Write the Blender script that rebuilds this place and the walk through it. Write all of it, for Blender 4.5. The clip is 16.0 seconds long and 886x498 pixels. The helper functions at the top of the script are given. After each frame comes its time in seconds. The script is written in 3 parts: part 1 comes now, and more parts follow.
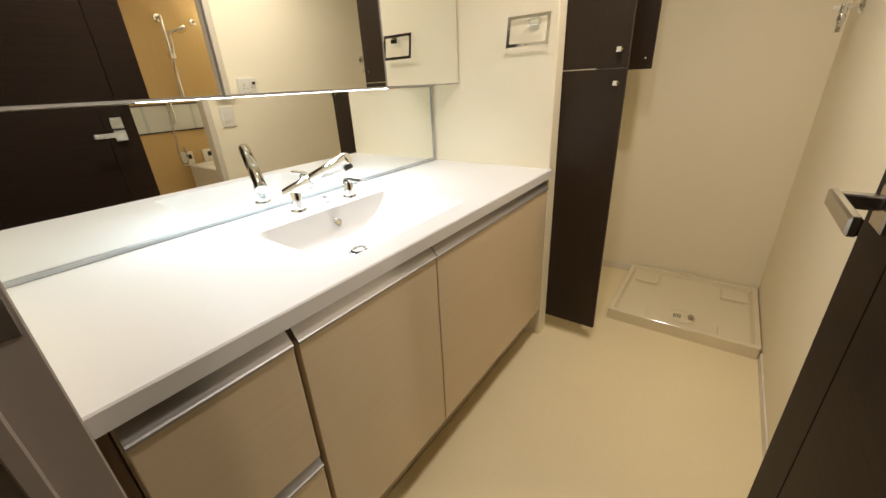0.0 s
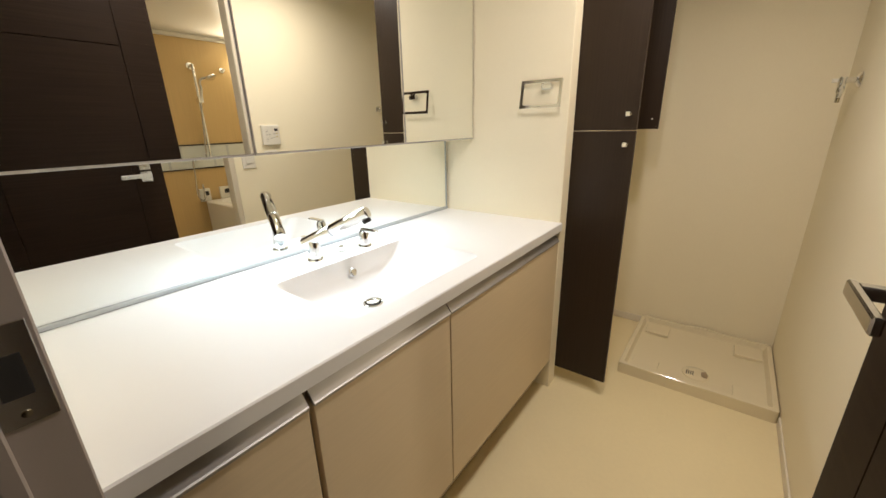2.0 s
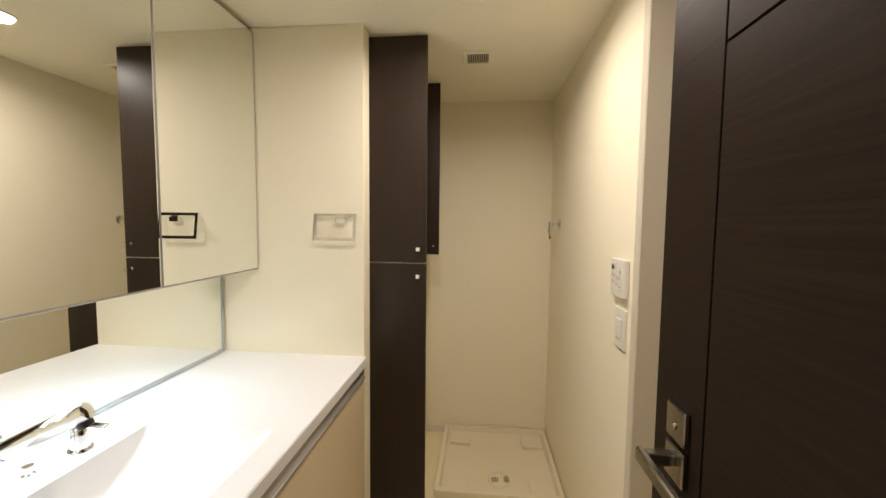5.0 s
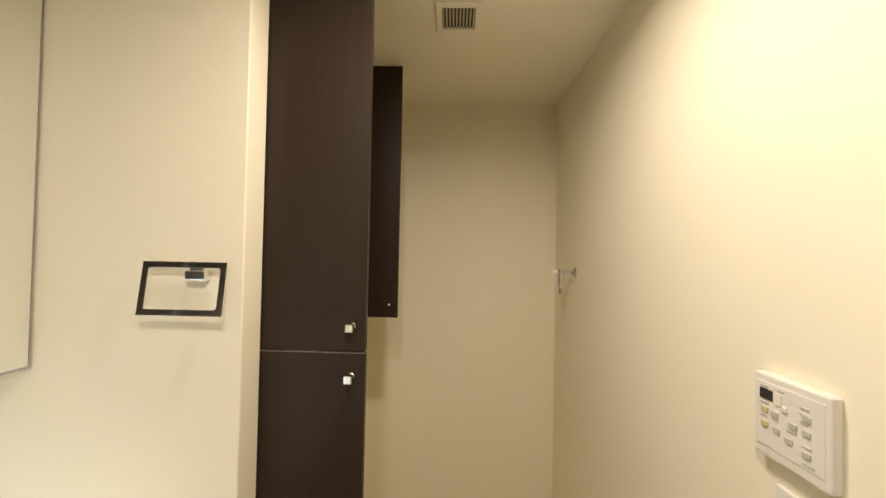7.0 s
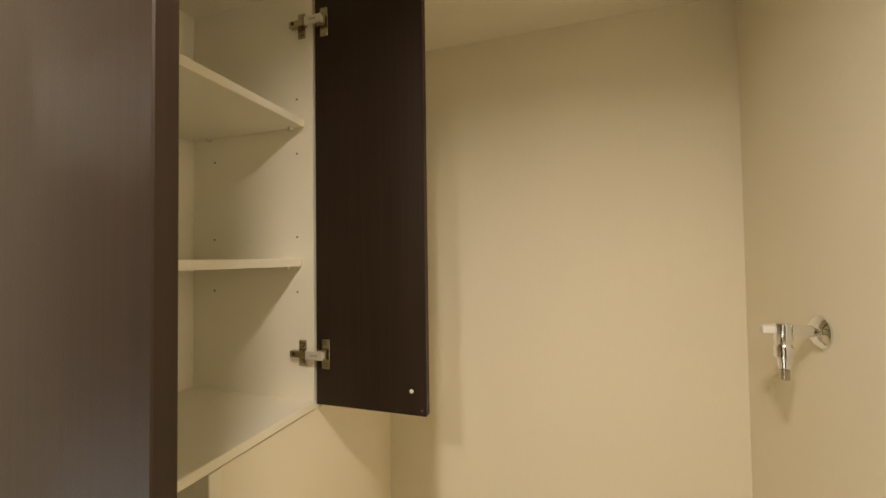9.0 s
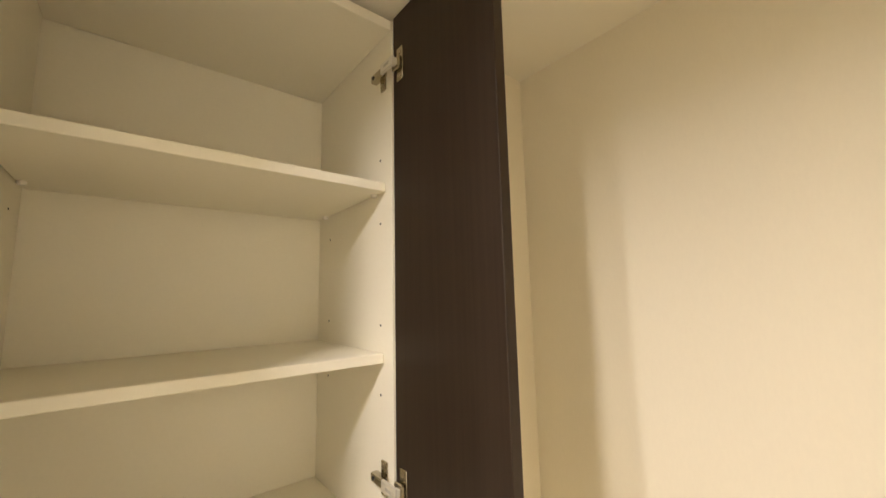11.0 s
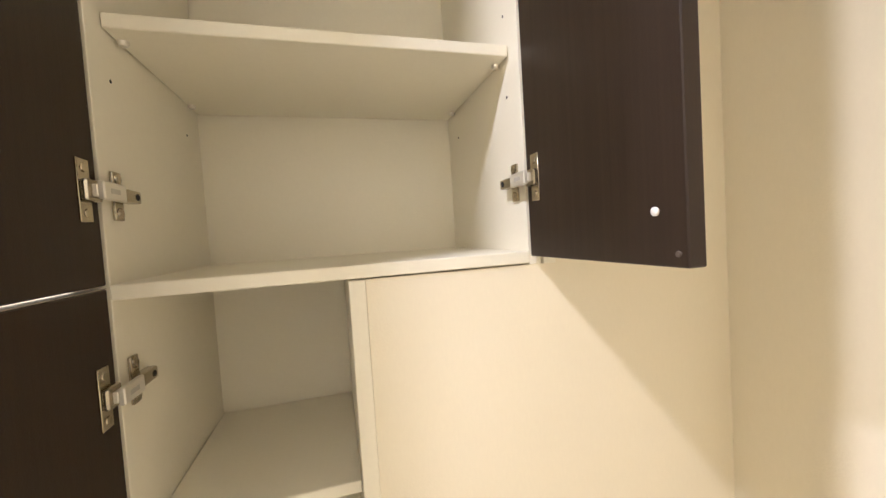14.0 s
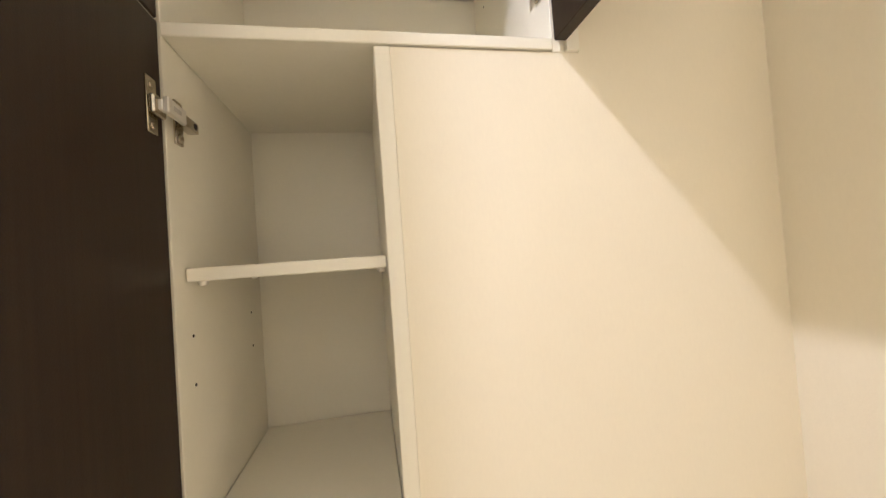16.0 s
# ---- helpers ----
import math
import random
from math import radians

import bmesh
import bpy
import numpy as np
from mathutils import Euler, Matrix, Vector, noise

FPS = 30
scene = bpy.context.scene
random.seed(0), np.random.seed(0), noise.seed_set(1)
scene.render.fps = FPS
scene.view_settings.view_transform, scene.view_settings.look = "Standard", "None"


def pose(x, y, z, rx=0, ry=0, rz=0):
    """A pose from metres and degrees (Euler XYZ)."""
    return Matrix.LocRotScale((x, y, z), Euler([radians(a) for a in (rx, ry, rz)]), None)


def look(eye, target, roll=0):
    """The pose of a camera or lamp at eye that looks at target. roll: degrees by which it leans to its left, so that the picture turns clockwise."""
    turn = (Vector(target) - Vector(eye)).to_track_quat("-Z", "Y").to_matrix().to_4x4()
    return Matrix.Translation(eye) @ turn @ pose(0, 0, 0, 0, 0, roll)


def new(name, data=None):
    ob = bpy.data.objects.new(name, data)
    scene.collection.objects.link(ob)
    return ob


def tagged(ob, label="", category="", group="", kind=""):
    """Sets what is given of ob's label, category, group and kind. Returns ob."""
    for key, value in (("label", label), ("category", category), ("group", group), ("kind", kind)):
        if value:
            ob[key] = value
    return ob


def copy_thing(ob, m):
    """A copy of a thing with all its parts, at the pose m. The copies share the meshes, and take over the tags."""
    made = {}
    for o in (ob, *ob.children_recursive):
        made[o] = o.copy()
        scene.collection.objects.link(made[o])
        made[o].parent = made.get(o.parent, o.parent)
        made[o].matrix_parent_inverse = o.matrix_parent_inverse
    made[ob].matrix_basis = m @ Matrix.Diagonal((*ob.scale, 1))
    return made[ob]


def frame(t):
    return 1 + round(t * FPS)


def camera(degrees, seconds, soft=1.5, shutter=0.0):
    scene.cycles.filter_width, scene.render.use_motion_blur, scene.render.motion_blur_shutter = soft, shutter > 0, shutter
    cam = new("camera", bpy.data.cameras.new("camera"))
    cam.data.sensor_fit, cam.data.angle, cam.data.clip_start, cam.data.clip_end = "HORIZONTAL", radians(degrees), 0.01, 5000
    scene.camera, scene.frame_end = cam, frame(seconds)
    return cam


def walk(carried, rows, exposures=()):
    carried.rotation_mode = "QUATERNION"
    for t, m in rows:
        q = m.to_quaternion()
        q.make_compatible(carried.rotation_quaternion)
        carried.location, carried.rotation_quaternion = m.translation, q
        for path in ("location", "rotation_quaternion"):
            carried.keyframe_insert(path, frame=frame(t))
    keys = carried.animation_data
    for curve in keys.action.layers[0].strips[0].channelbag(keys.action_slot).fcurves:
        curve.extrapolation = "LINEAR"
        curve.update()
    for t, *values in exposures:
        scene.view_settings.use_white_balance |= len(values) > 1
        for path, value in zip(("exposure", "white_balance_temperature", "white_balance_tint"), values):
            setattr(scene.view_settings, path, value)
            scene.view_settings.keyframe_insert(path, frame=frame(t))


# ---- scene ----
cam = camera(99.1, 16.0)
PATH = [
    (0, (0.588, -1.61, 1.184), (-0.51, -0.143, 0.382), -3.0),
    (0.5, (0.592, -1.613, 1.172), (-0.516, -0.162, 0.355), -3.3),
    (1, (0.592, -1.611, 1.184), (-0.507, -0.134, 0.403), -2.8),
    (1.5, (0.571, -1.616, 1.207), (-0.546, -0.119, 0.493), -2.2),
    (2, (0.564, -1.622, 1.241), (-0.588, -0.111, 0.619), -1.4),
    (2.5, (0.553, -1.628, 1.275), (-0.57, -0.055, 0.761), -0.3),
    (3, (0.554, -1.631, 1.305), (-0.492, 0.023, 0.895), 0.2),
    (3.5, (0.551, -1.627, 1.335), (-0.331, 0.136, 0.994), -0.0),
    (4, (0.525, -1.609, 1.35), (-0.13, 0.261, 1.077), -0.1),
    (4.5, (0.519, -1.571, 1.37), (0.127, 0.376, 1.134), 0.1),
    (4.7, (0.484, -1.558, 1.367), (0.216, 0.415, 1.17), 0.2),
    (7, (0.443, -0.837, 1.424), (0.389, 1.162, 1.461), 1.1),
    (7.5, (0.455, -0.667, 1.439), (0.365, 1.331, 1.435), -0.4),
    (8, (0.459, -0.494, 1.468), (0.278, 1.498, 1.454), -0.8),
    (10.5, (0.556, 0.133, 1.561), (-0.8, 1.586, 1.785), -0.8),
    (11, (0.549, 0.171, 1.599), (-0.992, 1.422, 1.847), -1.3),
    (11.5, (0.528, 0.212, 1.608), (-1.152, 1.258, 1.894), -1.0),
    (12, (0.526, 0.226, 1.63), (-1.225, 1.172, 1.821), -1.0),
    (12.5, (0.516, 0.228, 1.551), (-1.263, 1.132, 1.689), -1.6),
    (13, (0.496, 0.235, 1.452), (-1.347, 1.009, 1.481), -2.7),
    (13.5, (0.478, 0.241, 1.341), (-1.421, 0.865, 1.283), -3.3),
    (14, (0.474, 0.249, 1.24), (-1.45, 0.791, 1.157), -3.6),
    (14.5, (0.466, 0.246, 1.133), (-1.461, 0.778, 1.089), -3.1),
    (15, (0.462, 0.251, 1.057), (-1.47, 0.77, 1.055), -3.3),
    (15.2, (0.462, 0.251, 1.019), (-1.473, 0.76, 1.042), -3.3),
    (15.5, (0.47, 0.248, 0.97), (-1.475, 0.715, 1.008), -3.7),
    (16, (0.478, 0.24, 0.912), (-1.486, 0.615, 0.96), -4.1),
]
walk(cam, [(t, look(eye, target, roll)) for t, eye, target, roll in PATH],
     [(0, 0.12, 6400, 11), (4.7, 0.07, 6200, 11), (8.2, 0.2, 6450, 11), (10.3, 1.0, 5900, 14), (11.5, 1.33, 5650, 15), (13, 1.45, 5300, 17), (16, 1.5, 5000, 19)])

# ---- lights and exposure ----
scene.view_settings.exposure = 0.0
world = bpy.data.worlds.new("world")
scene.world = world
world.use_nodes = True
world.node_tree.nodes["Background"].inputs[0].default_value = (0.9, 0.8, 0.65, 1)
world.node_tree.nodes["Background"].inputs[1].default_value = 0.02

WARM, NEUTRAL = (1.0, 0.875, 0.755), (0.70, 0.88, 1.0)
CEIL = 2.118


def area_lamp(name, m, size, size_y, watts, colour, shape="RECTANGLE", spread=180):
    data = bpy.data.lights.new(name, "AREA")
    data.shape, data.size, data.size_y, data.energy, data.color = shape, size, size_y, watts, colour
    data.spread = radians(spread)
    ob = new(name, data)
    ob.matrix_world = m
    return ob


# the second lamp is unseen, added to brighten partition and vanity
for x, y, watts, tone, spread in ((0.47, -0.25, 5.7, WARM, 164), (0.36, -0.90, 6.8, (1.0, 0.90, 0.83), 176)):
    area_lamp("downlight_lamp", pose(x, y, CEIL - 0.012), 0.085, 0.085, watts, tone, "DISK", spread)
area_lamp("mirror_lamp", pose(-0.50, -0.87, 1.174), 0.03, 0.80, 1.85, NEUTRAL, spread=160)
area_lamp("bath_lamp", pose(2.215, 0.27, 1.765, 0, 90, 0), 0.12, 0.12, 9, (1.0, 0.86, 0.64), "DISK")


# ---- materials ----
def mat(name, colour, rough=0.5, metal=0.0, grain=0.0, scale=(20, 20, 20), stain=0.06, bump=0.0, bump_scale=400, spec=0.5, coat=0.0, random=0.0):
    """Procedural surface: slow stain, stretched grain, fine relief."""
    m = bpy.data.materials.new(name)
    m.use_nodes = True
    nt = m.node_tree
    n, l = nt.nodes, nt.links
    b = n["Principled BSDF"]
    b.inputs["Roughness"].default_value = rough
    b.inputs["Metallic"].default_value = metal
    b.inputs["Specular IOR Level"].default_value = spec
    b.inputs["Coat Weight"].default_value = coat
    co = n.new("ShaderNodeTexCoord")
    mp = n.new("ShaderNodeMapping")
    mp.inputs["Scale"].default_value = scale
    l.new(co.outputs["Object"], mp.inputs["Vector"])
    fine = n.new("ShaderNodeTexNoise")
    fine.inputs["Scale"].default_value = 1.0
    fine.inputs["Detail"].default_value = 5
    l.new(mp.outputs[0], fine.inputs["Vector"])
    slow = n.new("ShaderNodeTexNoise")
    slow.inputs["Scale"].default_value = 2.3
    slow.inputs["Detail"].default_value = 3
    l.new(co.outputs["Object"], slow.inputs["Vector"])
    value = n.new("ShaderNodeMath")
    value.operation = "MULTIPLY_ADD"
    l.new(fine.outputs["Fac"], value.inputs[0])
    value.inputs[1].default_value = 2 * grain
    value.inputs[2].default_value = 1 - grain
    value2 = n.new("ShaderNodeMath")
    value2.operation = "MULTIPLY_ADD"
    l.new(slow.outputs["Fac"], value2.inputs[0])
    value2.inputs[1].default_value = 2 * stain
    value2.inputs[2].default_value = 1 - stain
    both = n.new("ShaderNodeMath")
    both.operation = "MULTIPLY"
    l.new(value.outputs[0], both.inputs[0])
    l.new(value2.outputs[0], both.inputs[1])
    hsv = n.new("ShaderNodeHueSaturation")
    hsv.inputs["Color"].default_value = (*colour, 1)
    l.new(both.outputs[0], hsv.inputs["Value"])
    l.new(hsv.outputs[0], b.inputs["Base Color"])
    r = n.new("ShaderNodeMath")
    r.operation = "MULTIPLY_ADD"
    l.new(slow.outputs["Fac"], r.inputs[0])
    r.inputs[1].default_value = 0.25 * rough
    r.inputs[2].default_value = 0.87 * rough
    l.new(r.outputs[0], b.inputs["Roughness"])
    if bump:
        relief = n.new("ShaderNodeTexNoise")
        relief.inputs["Scale"].default_value = bump_scale
        relief.inputs["Detail"].default_value = 3
        l.new(co.outputs["Object"], relief.inputs["Vector"])
        bp = n.new("ShaderNodeBump")
        bp.inputs["Strength"].default_value = bump
        bp.inputs["Distance"].default_value = 0.001
        l.new(relief.outputs["Fac"], bp.inputs["Height"])
        l.new(bp.outputs[0], b.inputs["Normal"])
    return m


def glow(name, colour, strength):
    m = bpy.data.materials.new(name)
    m.use_nodes = True
    b = m.node_tree.nodes["Principled BSDF"]
    b.inputs["Base Color"].default_value = (*colour, 1)
    b.inputs["Emission Color"].default_value = (*colour, 1)
    b.inputs["Emission Strength"].default_value = strength
    return m


WALLPAPER = mat("wallpaper", (0.91, 0.83, 0.63), 0.85, grain=0.02, scale=(260, 260, 90), stain=0.025, bump=0.22, bump_scale=330, spec=0.2)
CEILING = mat("ceiling_paper", (0.92, 0.86, 0.69), 0.9, stain=0.03, bump=0.4, bump_scale=260, spec=0.2)
VINYL = mat("vinyl_floor", (0.87, 0.75, 0.47), 0.36, grain=0.03, scale=(60, 60, 60), stain=0.06, bump=0.15, bump_scale=180)
TRIM = mat("cream_trim", (0.78, 0.72, 0.60), 0.5, stain=0.03)
DARK = mat("dark_wood", (0.031, 0.0195, 0.0118), 0.42, grain=0.35, scale=(170, 170, 3), stain=0.15, bump=0.12, bump_scale=500, spec=0.25)
LEAF = mat("dark_wood_across", (0.024, 0.0150, 0.0098), 0.5, grain=0.5, scale=(120, 3, 150), stain=0.2, bump=0.15, bump_scale=500, spec=0.06)
PALE = mat("pale_wood", (0.72, 0.59, 0.40), 0.45, grain=0.05, scale=(90, 4, 140), stain=0.06, bump=0.06, bump_scale=400)
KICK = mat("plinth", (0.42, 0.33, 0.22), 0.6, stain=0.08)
ACRYLIC = mat("white_acrylic", (0.80, 0.79, 0.775), 0.42, stain=0.015, spec=0.35)
MELAMINE = mat("white_melamine", (0.94, 0.885, 0.71), 0.5, grain=0.02, scale=(140, 140, 140), stain=0.03, bump=0.08, bump_scale=600)
PLASTIC = mat("white_plastic", (0.80, 0.76, 0.66), 0.35, stain=0.02)
PAN = mat("ivory_plastic", (0.80, 0.71, 0.50), 0.11, stain=0.03)
CHROME = mat("chrome", (0.84, 0.85, 0.86), 0.07, 1.0, stain=0.03)
NICKEL = mat("nickel", (0.50, 0.45, 0.34), 0.22, 1.0, stain=0.08)
ARMPLATE = mat("bright_nickel", (0.84, 0.80, 0.70), 0.35, 0.6, stain=0.05)
SATIN = mat("satin_steel", (0.55, 0.53, 0.50), 0.2, 1.0, grain=0.05, scale=(8, 400, 400), stain=0.05)
ALU = mat("aluminium", (0.44, 0.42, 0.40), 0.5, 0.75, grain=0.06, scale=(500, 5, 500), stain=0.04)
GREYTRIM = mat("grey_trim", (0.46, 0.49, 0.50), 0.4, 0.4, stain=0.03)
MIRROR = mat("mirror_glass", (0.93, 0.95, 0.93), 0.012, 1.0, stain=0.0)
VENT = mat("vent_slat", (0.50, 0.45, 0.34), 0.5, stain=0.05)
EDGE = mat("edge_pale", (0.36, 0.30, 0.22), 0.4)
BLACK = mat("black_plastic", (0.02, 0.018, 0.016), 0.35)
SLOT = mat("shadow_slot", (0.03, 0.028, 0.025), 0.8)
BUTTON = mat("ink_grey", (0.54, 0.51, 0.44), 0.6)
YELLOW = mat("button_yellow", (0.62, 0.52, 0.25), 0.5)
CORK = mat("cork_pad", (0.10, 0.075, 0.05), 0.8, grain=0.1, scale=(600, 600, 600))
BATHWALL = mat("bath_panel", (0.58, 0.40, 0.17), 0.35, grain=0.10, scale=(140, 140, 3), stain=0.05)
BATHWHITE = mat("bath_white", (0.78, 0.75, 0.68), 0.3, stain=0.03)
# pale grey carries what the long bath mirror would reflect
BATHGREY = mat("bath_mirror_tone", (0.62, 0.64, 0.60), 0.15, stain=0.05)
HALL = mat("hall_paper", (0.60, 0.55, 0.47), 0.9, stain=0.03, bump=0.3)
LIGHT_DISC = glow("lamp_disc", (1.0, 0.90, 0.72), 12)
LIGHT_STRIP = glow("lamp_strip", (1.0, 0.97, 0.92), 9)
LIGHT_GLOBE = glow("lamp_globe", (1.0, 0.90, 0.70), 7)


# ---- mesh helpers ----
def box(bm, x0, x1, y0, y1, z0, z1, bevel=0.0, seg=1):
    """A box, edges bevelled when asked, added to bm."""
    m = Matrix.LocRotScale(((x0 + x1) / 2, (y0 + y1) / 2, (z0 + z1) / 2), None, (abs(x1 - x0), abs(y1 - y0), abs(z1 - z0)))
    made = bmesh.ops.create_cube(bm, size=1, matrix=m)["verts"]
    if bevel:
        edges = list({e for v in made for e in v.link_edges})
        bmesh.ops.bevel(bm, geom=edges, offset=bevel, segments=seg, affect="EDGES", profile=0.6)
    return bm


def B(x0, x1, y0, y1, z0, z1, bevel=0.0, seg=1):
    return box(bmesh.new(), x0, x1, y0, y1, z0, z1, bevel, seg)


def lathe(bm, m, profile, n=28):
    """A turned shape: (radius, height) pairs round the z axis of m, closed at both ends."""
    rings = [[bm.verts.new(m @ Vector((r * math.cos(2 * math.pi * i / n), r * math.sin(2 * math.pi * i / n), h))) for i in range(n)] for r, h in profile]
    for a, b in zip(rings, rings[1:]):
        for i in range(n):
            f = bm.faces.new((a[i], a[(i + 1) % n], b[(i + 1) % n], b[i]))
            f.smooth = True
    bm.faces.new(rings[0][::-1])
    bm.faces.new(rings[-1])
    return bm


def along(a, b):
    """A matrix at a whose z axis points to b."""
    a, b = Vector(a), Vector(b)
    return Matrix.Translation(a) @ (b - a).to_track_quat("Z", "Y").to_matrix().to_4x4()


def rod(bm, a, b, r, n=20, r2=None):
    d = (Vector(b) - Vector(a)).length
    e = min(r, r2 or r) * 0.15
    return lathe(bm, along(a, b), [(r - e, 0), (r, e), (r2 or r, d - e), ((r2 or r) - e, d)], n)


def thing(name, at, label, category, group="", kind=""):
    ob = new(name)
    ob.empty_display_size = 0.05
    ob.location = at
    bpy.context.view_layer.update()
    return tagged(ob, label, category, group, kind)


def part(name, bm, material, parent=None, label=""):
    """Links a bmesh, drawn in world coordinates, as one mesh object under a thing or a part."""
    bmesh.ops.recalc_face_normals(bm, faces=bm.faces)
    me = bpy.data.meshes.new(name)
    turned = any(f.smooth for f in bm.faces)
    bm.to_mesh(me)
    bm.free()
    me.materials.append(material)
    if turned:
        me.set_sharp_from_angle(angle=radians(38))
    ob = new(name, me)
    if parent:
        ob.parent = parent
        ob.matrix_parent_inverse = Matrix.Translation(-parent.location) if parent.type == "EMPTY" else Matrix.Identity(4)
    if label:
        ob["label"] = label
    return ob


def structure(name, bm, material, label, category):
    return tagged(part(name, bm, material), label, category, kind="structure")


# ---- the setting ----
XR, YF, YN, PY = 0.904, 0.875, -1.605, -0.080   # right wall, far wall, near wall, face of the partition
structure("floor", B(-0.70, 2.5, -3.2, 1.1, -0.08, 0.0), VINYL, "cream vinyl sheet floor of the washroom", "floor")
structure("ceiling", B(-0.70, 1.03, -1.725, 1.0, CEIL, CEIL + 0.08), CEILING, "cream papered washroom ceiling", "ceiling")
structure("wall_left", B(-0.70, -0.585, YN, PY, 0, CEIL), WALLPAPER, "cream papered wall behind the vanity", "wall")
structure("partition", B(-0.70, 0.018, PY, -0.004, 0, CEIL, 0.002), WALLPAPER, "cream papered partition at the end of the vanity", "wall")
bm = B(-0.12, -0.003, 0.2813, 0.547, 0, 1.1887)
box(bm, -0.12, -0.003, 0.547, YF, 0, CEIL)
structure("wall_left_far", bm, WALLPAPER, "cream papered wall beside the washing machine pan", "wall")
structure("wall_back", B(-0.70, -0.35, -0.004, YF, 0, CEIL), WALLPAPER, "plain wall behind the tall cabinet", "wall")
structure("wall_far", B(-0.70, 1.03, YF, 1.0, 0, CEIL), WALLPAPER, "cream papered end wall of the washroom", "wall")
bm = B(XR, 1.03, -0.432, YF, 0, CEIL)
box(bm, XR, 1.03, -1.11, -0.432, 2.0, CEIL)
box(bm, XR, 1.03, YN, -1.11, 0, CEIL)
structure("wall_right", bm, WALLPAPER, "cream papered wall with the bathroom doorway", "wall")
bm = B(-0.70, 0.03, -1.725, YN, 0, CEIL)
box(bm, 0.03, 0.85, -1.725, YN, 2.04, CEIL)
box(bm, 0.85, 1.03, -1.725, YN, 0, CEIL)
structure("wall_near", bm, WALLPAPER, "cream papered wall with the entrance doorway", "wall")
bm = B(XR - 0.007, XR, -0.432, 0.240, 0, 0.045, 0.002)
box(bm, 0.0, 0.02, 0.30, YF - 0.008, 0.0, 0.045, 0.002)
box(bm, 0.02, 0.26, YF - 0.008, YF, 0, 0.045, 0.002)
structure("baseboard", bm, TRIM, "low cream baseboard along the washroom walls", "baseboard")

# entrance frame
bm = B(0.03, 0.06, -1.73, -1.602, 0, 2.04, 0.002)
box(bm, 0.82, 0.85, -1.73, -1.602, 0, 2.04, 0.002)
box(bm, 0.06, 0.82, -1.73, -1.602, 2.01, 2.04, 0.002)
FRAME = mat("frame_grey", (0.42, 0.37, 0.33), 0.5, stain=0.05)
door_frame = thing("door_frame", (0.44, -1.665, 0), "greyish beige wooden frame of the entrance doorway", "door frame", kind="structure")
part("jamb", bm, FRAME, door_frame)
part("door_stop", B(0.06, 0.072, -1.665, -1.647, 0, 2.01, 0.002), FRAME, door_frame)
bm = B(0.0585, 0.0615, -1.650, -1.607, 0.975, 1.080, 0.001)
strike = part("strike_plate", bm, SATIN, door_frame, "brushed steel strike plate")
part("latch_hole", B(0.0600, 0.0619, -1.640, -1.618, 1.005, 1.050, 0.0005), SLOT, strike)
for z in (0.987, 1.068):
    part("screw", lathe(bmesh.new(), pose(0.0612, -1.629, z, 0, 90, 0), [(0.0045, 0), (0.004, 0.0012), (0.001, 0.0008)], 12), NICKEL, strike)

# hallway behind
bm = B(-0.6, -0.5, -3.2, -1.725, 0, 2.3)
box(bm, 1.6, 1.7, -3.2, -1.725, 0, 2.3)
box(bm, -0.6, 1.7, -3.2, -3.1, 0, 2.3)
box(bm, -0.6, 1.7, -3.2, -1.725, 2.3, 2.4)
box(bm, 1.03, 1.7, -1.80, -1.70, 0, 2.3)
structure("hall_wall", bm, HALL, "plain papered walls of the unlit hallway", "wall")

# bathroom seen in the mirror
structure("bath_wall_far", B(2.30, 2.40, -1.4, 0.9, 0, 2.0), BATHWALL, "honey-coloured wood-grain bathroom panel wall", "wall")
bm = B(1.03, 2.30, 0.80, 0.9, 0, 2.0)
box(bm, 1.03, 2.30, -1.4, -1.30, 0, 2.0)
structure("bath_wall", bm, BATHWHITE, "off-white bathroom side walls", "wall")
structure("bath_ceiling", B(1.03, 2.40, -1.4, 0.9, 1.985, 2.06), BATHWHITE, "off-white bathroom ceiling", "ceiling")
structure("bath_cornice", B(2.27, 2.30, -1.3, 0.8, 1.955, 1.985, 0.004), BATHWHITE, "white moulding along the bathroom ceiling", "trim")
bm = B(XR - 0.012, 0.965, -0.468, -0.432, 0, 2.03, 0.003)
box(bm, XR - 0.012, 1.035, -1.15, -1.11, 0, 2.03, 0.003)
box(bm, XR - 0.012, 1.035, -1.11, -0.468, 1.98, 2.03, 0.003)
structure("bath_door_frame", bm, mat("bath_frame", (0.66, 0.59, 0.46), 0.4, stain=0.03), "beige frame of the open bathroom doorway", "door frame")


# ---- vanity ----
CT = 0.836      # worktop height
XV = 0.024     # front plane of the vanity doors


def pull(y0, y1, z1, parent):
    """An aluminium finger-pull channel along the top of a front."""
    bm = bmesh.new()
    prof = [(XV - 0.022, z1 + 0.012), (XV + 0.001, z1 - 0.020), (XV + 0.004, z1 - 0.022), (XV + 0.004, z1 - 0.027), (XV - 0.004, z1 - 0.027), (XV - 0.026, z1 + 0.010)]
    ends = [[bm.verts.new((x, y, z)) for x, z in prof] for y in (y0, y1)]
    for i in range(len(prof)):
        j = (i + 1) % len(prof)
        bm.faces.new((ends[0][i], ends[0][j], ends[1][j], ends[1][i]))
    bm.faces.new(ends[0])
    bm.faces.new(ends[1][::-1])
    return part("pull", bm, ALU, parent, "brushed aluminium finger pull")


